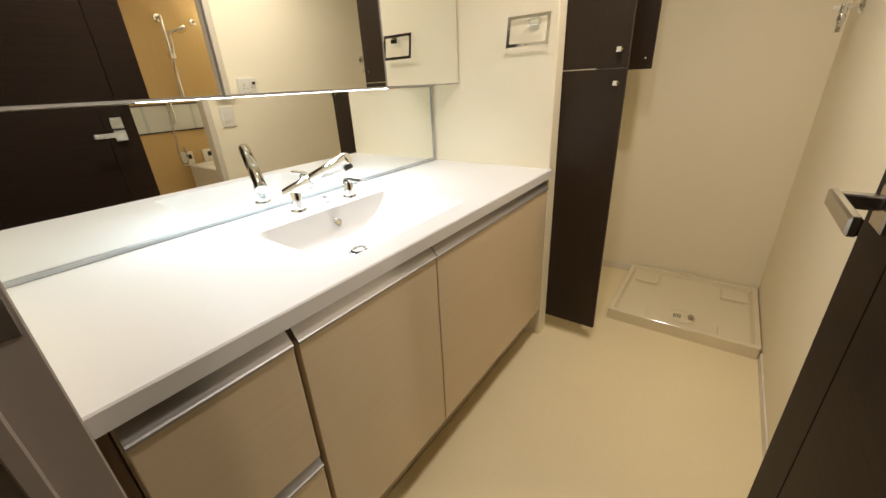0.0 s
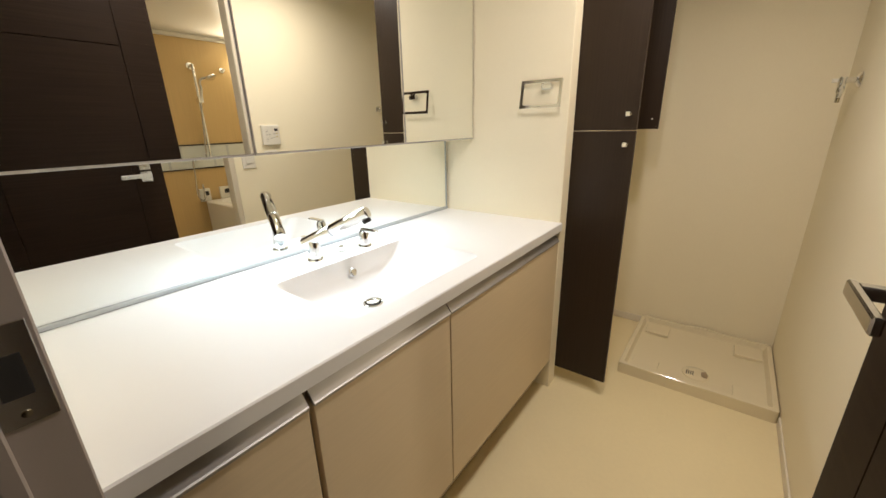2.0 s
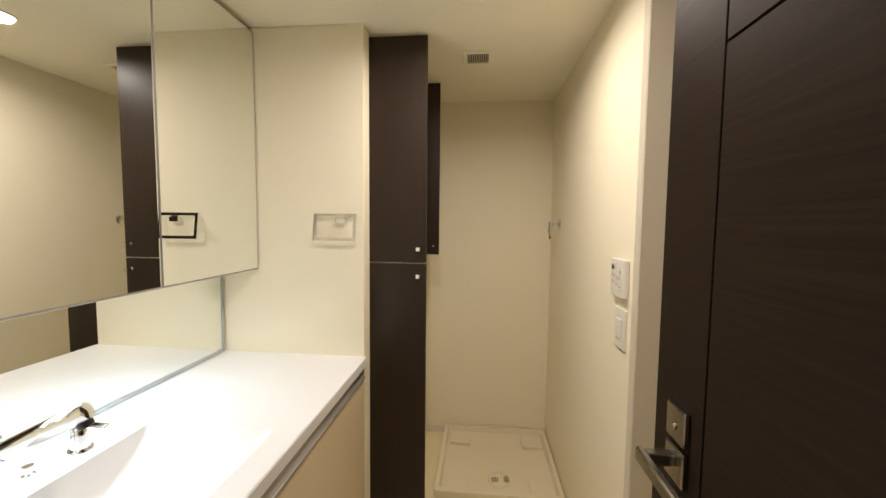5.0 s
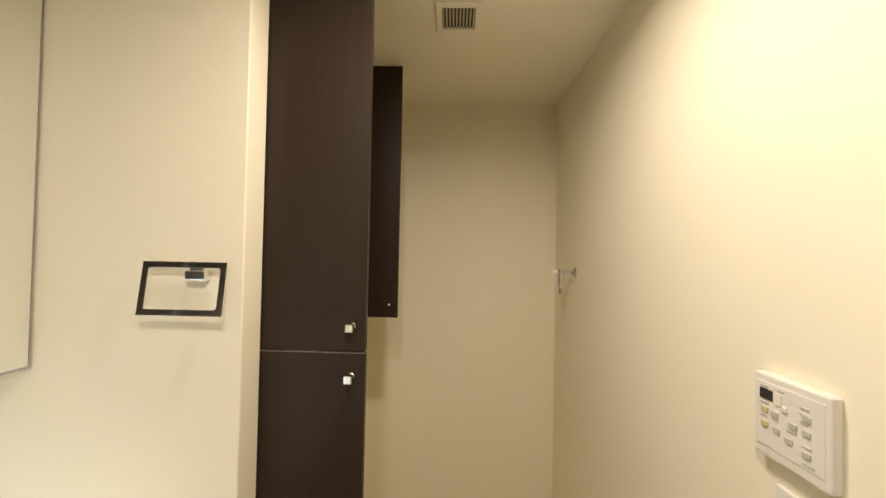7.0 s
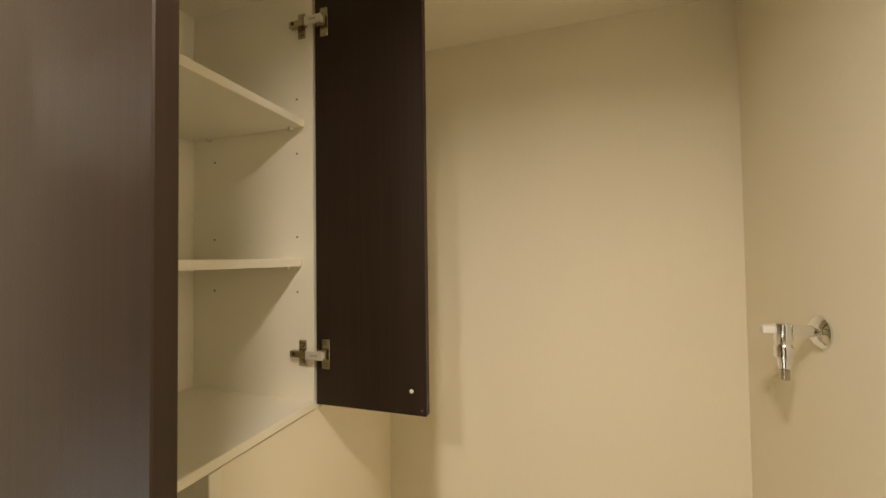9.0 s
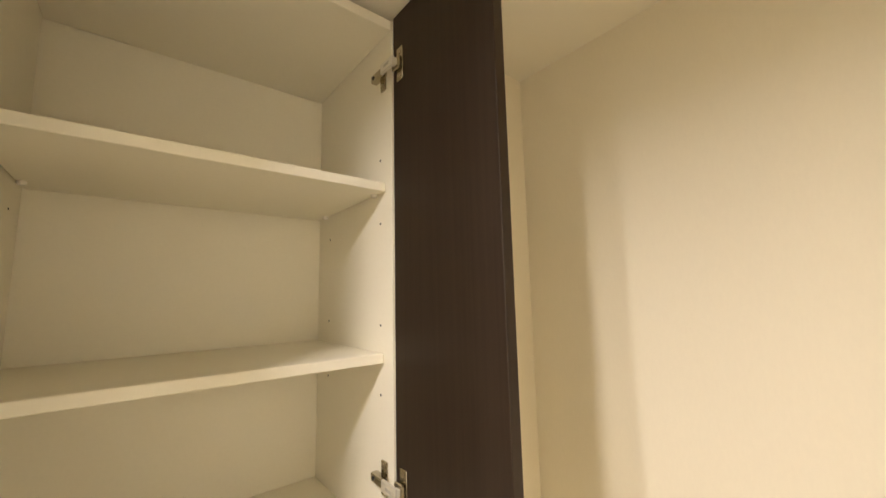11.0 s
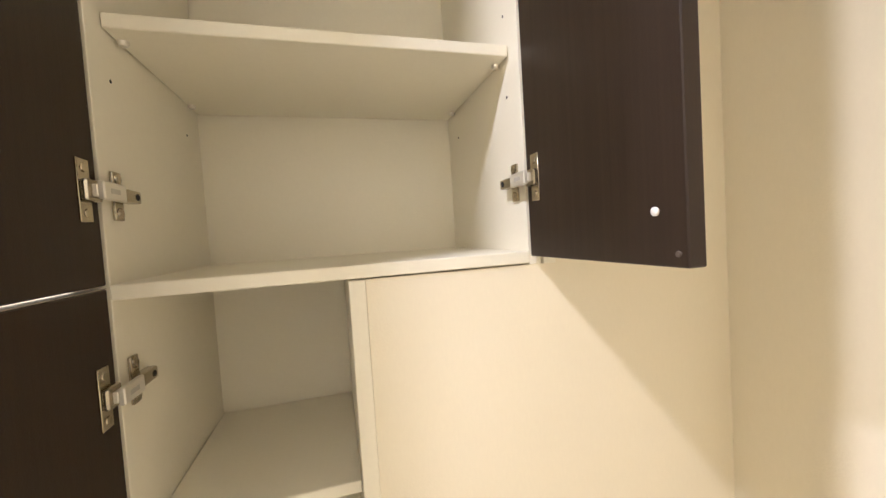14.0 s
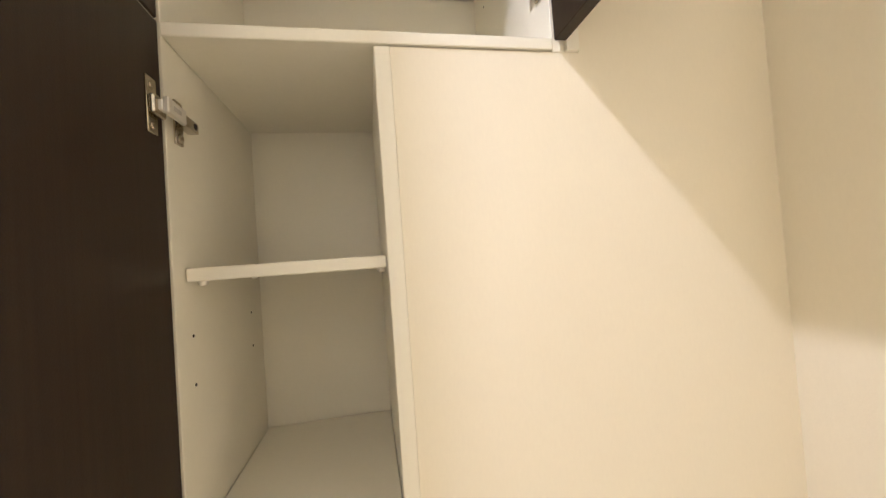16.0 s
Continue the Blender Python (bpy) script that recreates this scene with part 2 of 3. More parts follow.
def carcass(name, y0, y1, label):
    ob = thing(name, (-0.25, (y0 + y1) / 2, 0), label, "cabinet", "vanity units")
    bm = B(-0.555, XV - 0.021, y0, y0 + 0.016, 0.12, CT - 0.05)
    box(bm, -0.555, XV - 0.021, y1 - 0.016, y1, 0.12, CT - 0.05)
    box(bm, -0.555, -0.54, y0 + 0.016, y1 - 0.016, 0.12, CT - 0.05)
    box(bm, -0.54, XV - 0.021, y0 + 0.016, y1 - 0.016, 0.12, 0.136)
    box(bm, XV - 0.045, XV - 0.03, y0 + 0.016, y1 - 0.016, 0.70, CT - 0.05)
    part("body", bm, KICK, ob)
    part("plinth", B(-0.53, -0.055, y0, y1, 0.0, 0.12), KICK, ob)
    return ob


drawers = carcass("drawer_unit", -1.585, -1.324, "pale wood vanity drawer unit with aluminium pulls")
for z0, z1 in ((0.475, 0.785), (0.170, 0.470)):
    d = part("drawer_front", B(XV - 0.019, XV, -1.582, -1.327, z0, z1 - 0.026, 0.0015), PALE, drawers)
    pull(-1.582, -1.327, z1, d)
sink_unit = carcass("sink_unit", -1.320, -0.098, "pale wood vanity sink unit with two flat doors")
for y0, y1 in ((-1.316, -0.890), (-0.886, -0.101)):
    d = part("door", B(XV - 0.019, XV, y0, y1, 0.170, 0.759, 0.0015), PALE, sink_unit)
    if y1 > -0.5:
        pull(y0, -0.421, 0.785, d)
        pull(-0.419, y1, 0.785, d)
    else:
        pull(y0, y1, 0.785, d)
# the brown here includes the shade on the recessed filler
tagged(part("vanity_filler", B(-0.05, -0.02, YN, -1.587, 0.0, CT - 0.05), KICK), "recessed filler strip between vanity and wall, its shade in the brown", "filler strip")

# worktop with the basin sunk into it
bm = bmesh.new()
X0, X1, Y0, Y1 = -0.585, 0.028, YN, PY
TOP = (-0.390, -0.045, -1.150, -0.622)
LOW = (-0.335, -0.160, -1.05, -0.80)


def rounded(rect, r, z, n=9):
    x0, x1, y0, y1 = rect
    out = []
    for cx, cy, a in ((x1 - r, y1 - r, 0), (x0 + r, y1 - r, 90), (x0 + r, y0 + r, 180), (x1 - r, y0 + r, 270)):
        for i in range(n):
            t = radians(a + 90 * i / (n - 1))
            out.append((cx + r * math.cos(t), cy + r * math.sin(t), z))
    return out


def outer(z, inset=0.0, n=9):
    out = []
    c = [(X1 - inset, Y1), (X0, Y1), (X0, Y0), (X1 - inset, Y0)]
    inner = rounded(TOP, 0.03, z, n)
    for k in range(4):
        for i in range(n):
            x, y, _ = inner[k * n + i]
            cx, cy = c[k]
            mid = (n - 1) / 2
            horizontal = (i < mid) == (k % 2 == 0)
            out.append((cx, cy, z) if i == mid else ((cx, y, z) if horizontal else (x, cy, z)))
    return out


rings = [outer(CT - 0.035), outer(CT - 0.003), outer(CT, 0.003), rounded(TOP, 0.03, CT)]
for k in range(1, 9):
    s = k / 8
    e = s * s * (3 - 2 * s)
    side = [a + (b - a) * (0.85 * s + 0.15 * e) for a, b in zip(TOP, LOW)]
    side[0] = TOP[0] + (LOW[0] - TOP[0]) * s ** 1.6
    rings.append(rounded(side, 0.03 + 0.02 * s, CT - 0.098 * (1 - (1 - s) ** 1.7)))
verts = [[bm.verts.new(p) for p in ring] for ring in rings]
for k, (a, b) in enumerate(zip(verts, verts[1:])):
    for i in range(len(a)):
        f = bm.faces.new((a[i], a[(i + 1) % len(a)], b[(i + 1) % len(a)], b[i]))
        f.smooth = k >= 3
f = bm.faces.new(verts[-1])
f.smooth = True
bmesh.ops.remove_doubles(bm, verts=bm.verts, dist=1e-5)
worktop = thing("worktop", (-0.26, -0.9, 0.77), "white moulded worktop with an integrated rectangular basin", "worktop")
part("top", bm, ACRYLIC, worktop)
part("overflow", lathe(lathe(bmesh.new(), along((-0.372, -0.885, 0.791), (-0.356, -0.885, 0.798)), [(0.0145, 0), (0.0145, 0.003), (0.0125, 0.005), (0.009, 0.004)]), along((-0.3715, -0.885, 0.7915), (-0.356, -0.885, 0.798)), [(0.008, 0.002), (0.008, 0.0045)]), CHROME, worktop, "chrome overflow ring")
drain = part("drain", lathe(bmesh.new(), pose(-0.230, -0.933, 0.7388), [(0.031, 0), (0.031, 0.003), (0.028, 0.005), (0.024, 0.004)]), CHROME, worktop, "chrome drain ring")
part("drain_gap", lathe(bmesh.new(), pose(-0.230, -0.933, 0.7432), [(0.0245, 0), (0.0245, 0.0004)]), SLOT, drain)
part("plug", lathe(bmesh.new(), pose(-0.230, -0.933, 0.7438), [(0.019, -0.004), (0.021, 0.004), (0.020, 0.007), (0.010, 0.009)]), CHROME, drain)

# taps on the worktop
faucet = thing("basin_faucet", (-0.466, -0.953, CT), "slanted chrome pull-out basin faucet on the worktop", "faucet")
part("base", lathe(bmesh.new(), pose(-0.466, -0.953, CT), [(0.026, 0), (0.026, 0.004), (0.0245, 0.006), (0.0195, 0.0065), (0.0190, 0.060), (0.016, 0.070)]), CHROME, faucet)
A, T = Vector((-0.500, -0.964, 0.888)), Vector((-0.284, -0.881, 1.000))
D = (T - A).normalized()
part("body", lathe(bmesh.new(), along(A, T), [(0.016, 0), (0.0195, 0.003), (0.0195, 0.115), (0.0185, 0.117)]), CHROME, faucet)
part("spray_head", lathe(bmesh.new(), along(A + D * 0.1185, T), [(0.0185, 0), (0.0195, 0.002), (0.0195, 0.135), (0.017, 0.142), (0.006, 0.144)]), CHROME, faucet)
N = Vector((0, 0, -1)) - D * D.dot(Vector((0, 0, -1)))
N.normalize()
P = T - D * 0.012 + N * 0.015
part("outlet", rod(bmesh.new(), P, P + N * 0.014, 0.0135), BLACK, faucet, "dark spray outlet")
valve = thing("lever_valve", (-0.445, -0.760, CT), "chrome single lever mixing valve beside the faucet", "faucet")
part("body", lathe(bmesh.new(), pose(-0.445, -0.760, CT), [(0.025, 0), (0.025, 0.004), (0.0235, 0.006), (0.0185, 0.0065), (0.0180, 0.050), (0.015, 0.057)]), CHROME, valve)
bm = B(-0.457, -0.374, -0.770, -0.751, 0.893, 0.901, 0.003, 2)
part("lever", bm, CHROME, valve)
part("plug_knob", lathe(bmesh.new(), pose(-0.458, -0.853, CT), [(0.012, 0), (0.012, 0.003), (0.006, 0.005), (0.006, 0.016), (0.010, 0.018), (0.010, 0.022)], 20), CHROME, worktop, "small chrome pop-up waste knob")

# mirror behind the worktop
splash = thing("splash_mirror", (-0.575, -0.86, CT), "long low mirror between worktop and cabinet with grey trim", "mirror")
part("glass", B(-0.582, -0.569, -1.595, -0.104, 0.851, 1.174), MIRROR, splash)
part("bottom_trim", B(-0.584, -0.564, -1.595, -0.093, CT + 0.001, 0.850, 0.002), GREYTRIM, splash, "grey metal bottom trim")
part("side_trim", B(-0.584, -0.566, -0.103, -0.093, 0.851, 1.174, 0.002), GREYTRIM, splash)

# mirror cabinet with its lamp
mcab = thing("mirror_cabinet", (-0.50, -0.84, 1.178), "wall cabinet with three mirror doors above the basin", "mirror cabinet")
part("body", B(-0.584, -0.436, -1.60, -0.084, 1.188, 2.100), MELAMINE, mcab)
part("bottom_panel", B(-0.582, -0.437, -1.60, -0.084, 1.178, 1.1875, 0.001), MELAMINE, mcab)
for y0, y1 in ((-1.60, -1.117), (-1.115, -0.546), (-0.544, -0.084)):
    d = part("mirror_door", B(-0.435, -0.4185, y0, y1, 1.178, 2.100, 0.001), ALU, mcab)
    part("glass", B(-0.4185, -0.4180, y0 + 0.003, y1 - 0.003, 1.184, 2.097), MIRROR, d)
part("lamp_strip", B(-0.515, -0.485, -1.27, -0.47, 1.1762, 1.1778), LIGHT_STRIP, mcab, "white light strip under the cabinet")
tagged(part("ceiling_filler", B(-0.585, -0.445, -1.60, -0.09, 2.101, CEIL), MELAMINE), "white filler strip above the mirror cabinet", "filler strip")

# towel ring on the partition
towel = thing("towel_ring", (-0.09, PY, 1.30), "square chrome towel ring on the partition", "towel ring")
bm = bmesh.new()
O = rounded((-0.176, -0.005, 1.297, 1.403), 0.0015, 0)
I = rounded((-0.1635, -0.0175, 1.3095, 1.3905), 0.005, 0)


def lean(z):
    """The ring hangs from its top bar with the lower bar standing off the wall."""
    return PY - 0.0145 - 0.145 * (1.403 - z)


loops = [[bm.verts.new((x, lean(z) - d, z)) for x, z, _ in ring] for ring, d in ((O, 0.0), (O, 0.0032), (I, 0.0032), (I, 0.0))]
for k in range(4):
    a, b = loops[k], loops[(k + 1) % 4]
    for i in range(len(a)):
        bm.faces.new((a[i], a[(i + 1) % len(a)], b[(i + 1) % len(a)], b[i]))
bmesh.ops.bevel(bm, geom=[e for e in bm.edges if e.calc_length() > 0.05], offset=0.0005, segments=1, affect="EDGES")
part("ring", bm, CHROME, towel)
part("mark", B(-0.1005, -0.0865, lean(1.303) - 0.0037, lean(1.303) - 0.0030, 1.3015, 1.3045), SATIN, towel)
bm = B(-0.090, -0.048, PY - 0.020, PY, 1.366, 1.386, 0.0025, 2)
box(bm, -0.084, -0.054, PY - 0.0165, PY - 0.004, 1.384, 1.398, 0.002)
part("bracket", bm, CHROME, towel)

# ---- tall storage cabinet with its open doors ----
ZS, ZT = 1.207, 2.106      # split between the doors, top of the doors
YC0, YC1, YD = 0.0, 0.526, 0.260
cabinet = thing("storage_cabinet", (-0.17, 0.26, 0), "built-in white cabinet with dark wooden doors standing open", "cabinet")
part("side_panel", B(-0.335, -0.002, YC0, 0.018, 0.06, CEIL - 0.012, 0.0008), MELAMINE, cabinet)
part("side_panel", B(-0.335, -0.002, 0.507, YC1, 1.1885, CEIL - 0.012, 0.0008), MELAMINE, cabinet)
part("divider", B(-0.335, -0.001, YD, YD + 0.021, 0.06, 1.1885, 0.0012), MELAMINE, cabinet)
part("back_panel", B(-0.345, -0.336, YC0, YC1, 0.06, CEIL - 0.012), MELAMINE, cabinet)
part("middle_board", B(-0.335, 0.0, 0.0182, 0.5068, 1.191, 1.2075, 0.0012), MELAMINE, cabinet)
part("top_board", B(-0.335, -0.002, 0.0182, 0.5068, 2.086, 2.105, 0.0012), MELAMINE, cabinet)
part("bottom_board", B(-0.335, -0.004, 0.0182, YD, 0.08, 0.098, 0.0012), MELAMINE, cabinet)
part("plinth", B(-0.335, -0.03, YC0, YD + 0.021, 0.0, 0.06), MELAMINE, cabinet)
part("end_filler", B(-0.05, 0.004, 0.5265, 0.546, 1.189, CEIL - 0.002, 0.001), MELAMINE, cabinet)
for z, y1, xf in ((1.786, 0.5055, -0.022), (1.488, 0.5055, -0.030), (0.905, YD - 0.001, -0.028), (0.586, YD - 0.001, -0.028)):
    s = part("shelf", B(-0.333, xf, 0.0195, y1, z, z + 0.0165, 0.0012), MELAMINE, cabinet)
    for y in (0.0262, y1 - 0.0065):
        for x in (-0.28, xf - 0.03):
            part("shelf_peg", lathe(bmesh.new(), pose(x, y, z - 0.006), [(0.0045, 0), (0.006, 0.002), (0.006, 0.0058)], 10), ARMPLATE, s)
for side, y, zs in ((1, 0.0179, (1.862, 1.740, 1.553, 1.434, 0.838, 0.778)), (-1, 0.5071, (1.849, 1.731, 1.551, 1.434))):
    for z in zs:
        for x in (-0.042, -0.27):
            part("peg_hole", lathe(bmesh.new(), along((x, y, z), (x, y + side * 0.001, z)), [(0.0021, 0), (0.0021, 0.0006)], 10), SLOT, cabinet)


def hinge(parent, y, s, z):
    """A concealed hinge: plate on the open door, arm, and mount on the cabinet's side. s: +1 on the near side."""
    bm = B(0.018, 0.037, y, y + s * 0.0022, z - 0.031, z + 0.031, 0.0008)
    for dz in (-0.022, 0.022):
        lathe(bm, along((0.0275, y + s * 0.0022, z + dz), (0.0275, y + s * 0.004, z + dz)), [(0.0045, 0), (0.004, 0.0010), (0.0015, 0.0006)], 10)
    p = part("hinge", bm, NICKEL, parent, "nickel-plated concealed hinge")
    part("cup", B(0.012, 0.036, y + s * 0.0023, y + s * 0.009, z - 0.011, z + 0.011, 0.003, 2), NICKEL, p)
    bm = B(-0.010, 0.031, y + s * 0.0135, y + s * 0.0195, z - 0.0090, z + 0.0090, 0.0012)
    box(bm, 0.020, 0.031, y + s * 0.0088, y + s * 0.0137, z - 0.006, z + 0.006, 0.001)
    a = part("arm", bm, ARMPLATE, p, "bright hinge arm with a printed mark")
    part("print_bar", B(0.003, 0.020, y + s * 0.0194, y + s * 0.0198, z - 0.0025, z + 0.0025), BUTTON, a)
    bm = B(-0.050, -0.011, y + s * 0.0035, y + s * 0.0165, z - 0.0072, z + 0.0072, 0.003, 2)
    box(bm, -0.036, -0.018, y + s * 0.0006, y + s * 0.0042, z - 0.027, z + 0.027, 0.0017, 2)
    for dz in (-0.019, 0.019):
        lathe(bm, along((-0.027, y + s * 0.0035, z + dz), (-0.027, y + s * 0.0075, z + dz)), [(0.0068, 0), (0.0064, 0.0018), (0.0045, 0.0028), (0.0015, 0.0018)], 12)
    part("mount", bm, NICKEL, p)
    part("screw", lathe(bmesh.new(), along((-0.040, y + s * 0.0160, z), (-0.040, y + s * 0.018, z)), [(0.0042, 0), (0.0036, 0.0012)], 10), SLOT, p)
    part("gap", B(-0.0125, -0.0095, y + s * 0.013, y + s * 0.0172, z - 0.0066, z + 0.0066), SLOT, p)


def knob(parent, x, z):
    k = part("knob", B(x - 0.009, x + 0.009, -0.034, -0.019, z - 0.009, z + 0.009, 0.0022, 2), CHROME, parent, "square polished chrome knob")
    part("stem", lathe(bmesh.new(), along((x, -0.0192, z), (x, 0.0002, z)), [(0.0048, 0), (0.0048, 0.013), (0.0075, 0.016), (0.0075, 0.0194)], 14), NICKEL, k)


TH = 0.018
for z0, z1, zk, hz in ((ZS + 0.001, ZT, ZS + 0.058, (1.303, 2.005)), (0.078, ZS - 0.003, ZS - 0.052, (0.20, 1.098))):
    d = part("door", B(0.004, 0.252, 0.0, TH, z0, z1, 0.0012), DARK, cabinet, "dark wood-grain door standing open")
    knob(d, 0.223, zk)
    for z in hz:
        hinge(d, TH, 1, z)
    if z0 < 1:
        part("edge_band", B(0.0042, 0.2518, 0.0005, TH - 0.0005, z1 + 0.0001, z1 + 0.0009), EDGE, d, "pale edge band")
d = part("door", B(0.004, 0.248, 0.5075, 0.5255, ZS - 0.006, ZT, 0.0012), DARK, cabinet, "dark wood-grain door standing open")
for z in (1.306, 2.005):
    hinge(d, 0.5075, -1, z)
part("bumper", lathe(bmesh.new(), along((0.218, 0.5075, 1.247), (0.218, 0.504, 1.247)), [(0.004, 0), (0.004, 0.0014), (0.0022, 0.0026)], 14), PLASTIC, d, "clear round door bumper")
part("bumper", lathe(bmesh.new(), along((0.239, 0.5075, 1.212), (0.239, 0.504, 1.212)), [(0.0028, 0), (0.0022, 0.0014)], 12), CORK, d)

# ---- washing machine corner ----
pan = thing("washing_machine_pan", (0.59, 0.56, 0), "ivory plastic washing machine drip pan on the floor", "drip pan")
PR = (0.262, 0.899, 0.247, 0.868)
bm = bmesh.new()


def inset(r, d):
    return (r[0] + d, r[1] - d, r[2] + d, r[3] - d)


loops = [rounded(PR, 0.012, 0.0), rounded(PR, 0.012, 0.057), rounded(inset(PR, 0.003), 0.012, 0.060), rounded(inset(PR, 0.022), 0.014, 0.060), rounded(inset(PR, 0.034), 0.02, 0.036), rounded(inset(PR, 0.06), 0.03, 0.032), rounded(inset(PR, 0.20), 0.06, 0.026)]
loops = [[bm.verts.new(p) for p in ring] for ring in loops]
for a, b in zip(loops, loops[1:]):
    for i in range(len(a)):
        f = bm.faces.new((a[i], a[(i + 1) % len(a)], b[(i + 1) % len(a)], b[i]))
        f.smooth = True
bm.faces.new(loops[-1])
bm.faces.new(loops[0][::-1])
part("tray", bm, PAN, pan)
for x0, x1, y0, y1 in ((0.31, 0.43, 0.69, 0.81), (0.74, 0.86, 0.69, 0.81), (0.31, 0.43, 0.29, 0.40), (0.74, 0.86, 0.29, 0.40)):
    part("foot_pad", B(x0, x1, y0, y1, 0.030, 0.046 if y0 > 0.5 else 0.036, 0.0035, 3), PAN, pan)
dr = part("drain_cover", lathe(bmesh.new(), pose(0.590, 0.400, 0.029), [(0.058, 0), (0.058, 0.004), (0.052, 0.009), (0.02, 0.012)]), PAN, pan)
for i in range(4):
    part("slot", B(0.551 + i * 0.009, 0.555 + i * 0.009, 0.367, 0.401, 0.038, 0.0415), SLOT, dr)
part("elbow", lathe(bmesh.new(), along((0.620, 0.390, 0.038), (0.645, 0.387, 0.052)), [(0.017, 0), (0.017, 0.016), (0.012, 0.018)], 18), KICK, dr, "brownish drain elbow socket")
part("clip", B(0.53, 0.64, 0.850, 0.866, 0.0605, 0.068, 0.002), PAN, pan)

tap = thing("washing_machine_tap", (XR, 0.610, 1.372), "small chrome washing machine tap on the wall", "tap")
part("flange", lathe(bmesh.new(), along((XR, 0.610, 1.372), (XR - 0.02, 0.610, 1.372)), [(0.028, 0), (0.028, 0.003), (0.022, 0.009), (0.013, 0.014)]), CHROME, tap)
bm = rod(bmesh.new(), (XR - 0.012, 0.610, 1.372), (XR - 0.062, 0.610, 1.372), 0.010)
lathe(bm, along((XR - 0.052, 0.610, 1.384), (XR - 0.052, 0.610, 1.29)), [(0.012, 0), (0.013, 0.004), (0.013, 0.030), (0.011, 0.034), (0.0135, 0.040), (0.0135, 0.056), (0.009, 0.060), (0.009, 0.074), (0.007, 0.076)])
part("body", bm, CHROME, tap)
part("nozzle", rod(bmesh.new(), (XR - 0.052, 0.610, 1.308), (XR - 0.052, 0.610, 1.290), 0.007), NICKEL, tap, "dull metal nozzle tip")
part("handle", B(XR - 0.082, XR - 0.0625, 0.607, 0.623, 1.366, 1.380, 0.003, 2), PLASTIC, tap, "white plastic handle")

# ---- controls on the wall ----
ctrl = thing("heater_control", (XR, -0.32, 1.155), "white wall control panel with a small dark display", "control panel")
bm = B(XR - 0.016, XR, -0.380, -0.267, 1.151, 1.267, 0.005, 3)
part("case", bm, PLASTIC, ctrl)
face = part("face", B(XR - 0.0170, XR - 0.0158, -0.374, -0.273, 1.166, 1.256, 0.001), PLASTIC, ctrl)
XB = XR - 0.0173


def on_face(name, y0, y1, z0, z1, material, depth=0.0008):
    return part(name, B(XB - depth, XB + 0.0004, y0, y1, z0, z1), material, face)


on_face("display", -0.301, -0.280, 1.232, 1.246, BLACK)
for y, z, w in ((-0.281, 1.2485, 0.012), (-0.309, 1.2495, 0.010), (-0.342, 1.240, 0.013), (-0.342, 1.2325, 0.012), (-0.342, 1.222, 0.011), (-0.281, 1.226, 0.006), (-0.289, 1.226, 0.006), (-0.281, 1.208, 0.010), (-0.301, 1.2085, 0.008), (-0.324, 1.2035, 0.014), (-0.346, 1.193, 0.012), (-0.346, 1.172, 0.016)):
    on_face("print_bar", y - w, y, z, z + 0.0018, BUTTON)
for y, z, m in ((-0.283, 1.214, YELLOW), (-0.283, 1.194, YELLOW), (-0.299, 1.213, BUTTON), (-0.302, 1.192, BUTTON), (-0.313, 1.225, TRIM), (-0.327, 1.209, BUTTON), (-0.321, 1.187, BUTTON), (-0.346, 1.226, BUTTON), (-0.346, 1.208, BUTTON), (-0.346, 1.181, BUTTON)):
    on_face("button", y - 0.011, y, z, z + 0.0065, m, 0.0016)
on_face("key", -0.316, -0.306, 1.231, 1.246, TRIM, 0.0014)
switch = thing("light_switch", (XR, -0.335, 1.0), "white double rocker light switch below the control panel", "light switch")
part("plate", B(XR - 0.007, XR, -0.378, -0.292, 0.995, 1.117, 0.003, 2), PLASTIC, switch)
for z in (1.028, 1.058):
    part("rocker", B(XR - 0.011, XR - 0.0072, -0.357, -0.313, z, z + 0.028, 0.0015), PLASTIC, switch)

# ---- ceiling fixtures ----
vent = thing("ceiling_vent", (0.45, 0.245, CEIL), "small cream ceiling vent with narrow slats", "vent")
bm = B(0.381, 0.398, 0.180, 0.310, CEIL - 0.008, CEIL, 0.002)
box(bm, 0.494, 0.511, 0.180, 0.310, CEIL - 0.008, CEIL, 0.002)
box(bm, 0.398, 0.494, 0.180, 0.197, CEIL - 0.008, CEIL, 0.002)
box(bm, 0.398, 0.494, 0.293, 0.310, CEIL - 0.008, CEIL, 0.002)
part("frame", bm, CEILING, vent)
part("backing", B(0.398, 0.494, 0.197, 0.293, CEIL - 0.0015, CEIL - 0.0005), SLOT, vent)
for i in range(10):
    x = 0.3995 + i * 0.0098
    part("slat", B(x, x + 0.0050, 0.197, 0.293, CEIL - 0.007, CEIL - 0.0016), VENT, vent)
down = thing("downlight", (0.47, -0.25, CEIL), "round recessed downlight in the ceiling, switched on", "ceiling light", "ceiling downlights")
bm = bmesh.new()
ring = [(0.050, 0.0), (0.056, 0.0), (0.056, -0.003), (0.050, -0.006), (0.047, -0.003)]
n = 32
loops = [[bm.verts.new((0.47 + r * math.cos(2 * math.pi * i / n), -0.25 + r * math.sin(2 * math.pi * i / n), CEIL + h)) for i in range(n)] for r, h in ring]
for k in range(len(loops)):
    a, b = loops[k], loops[(k + 1) % len(loops)]
    for i in range(n):
        bm.faces.new((a[i], a[(i + 1) % n], b[(i + 1) % n], b[i]))
part("trim_ring", bm, PLASTIC, down)
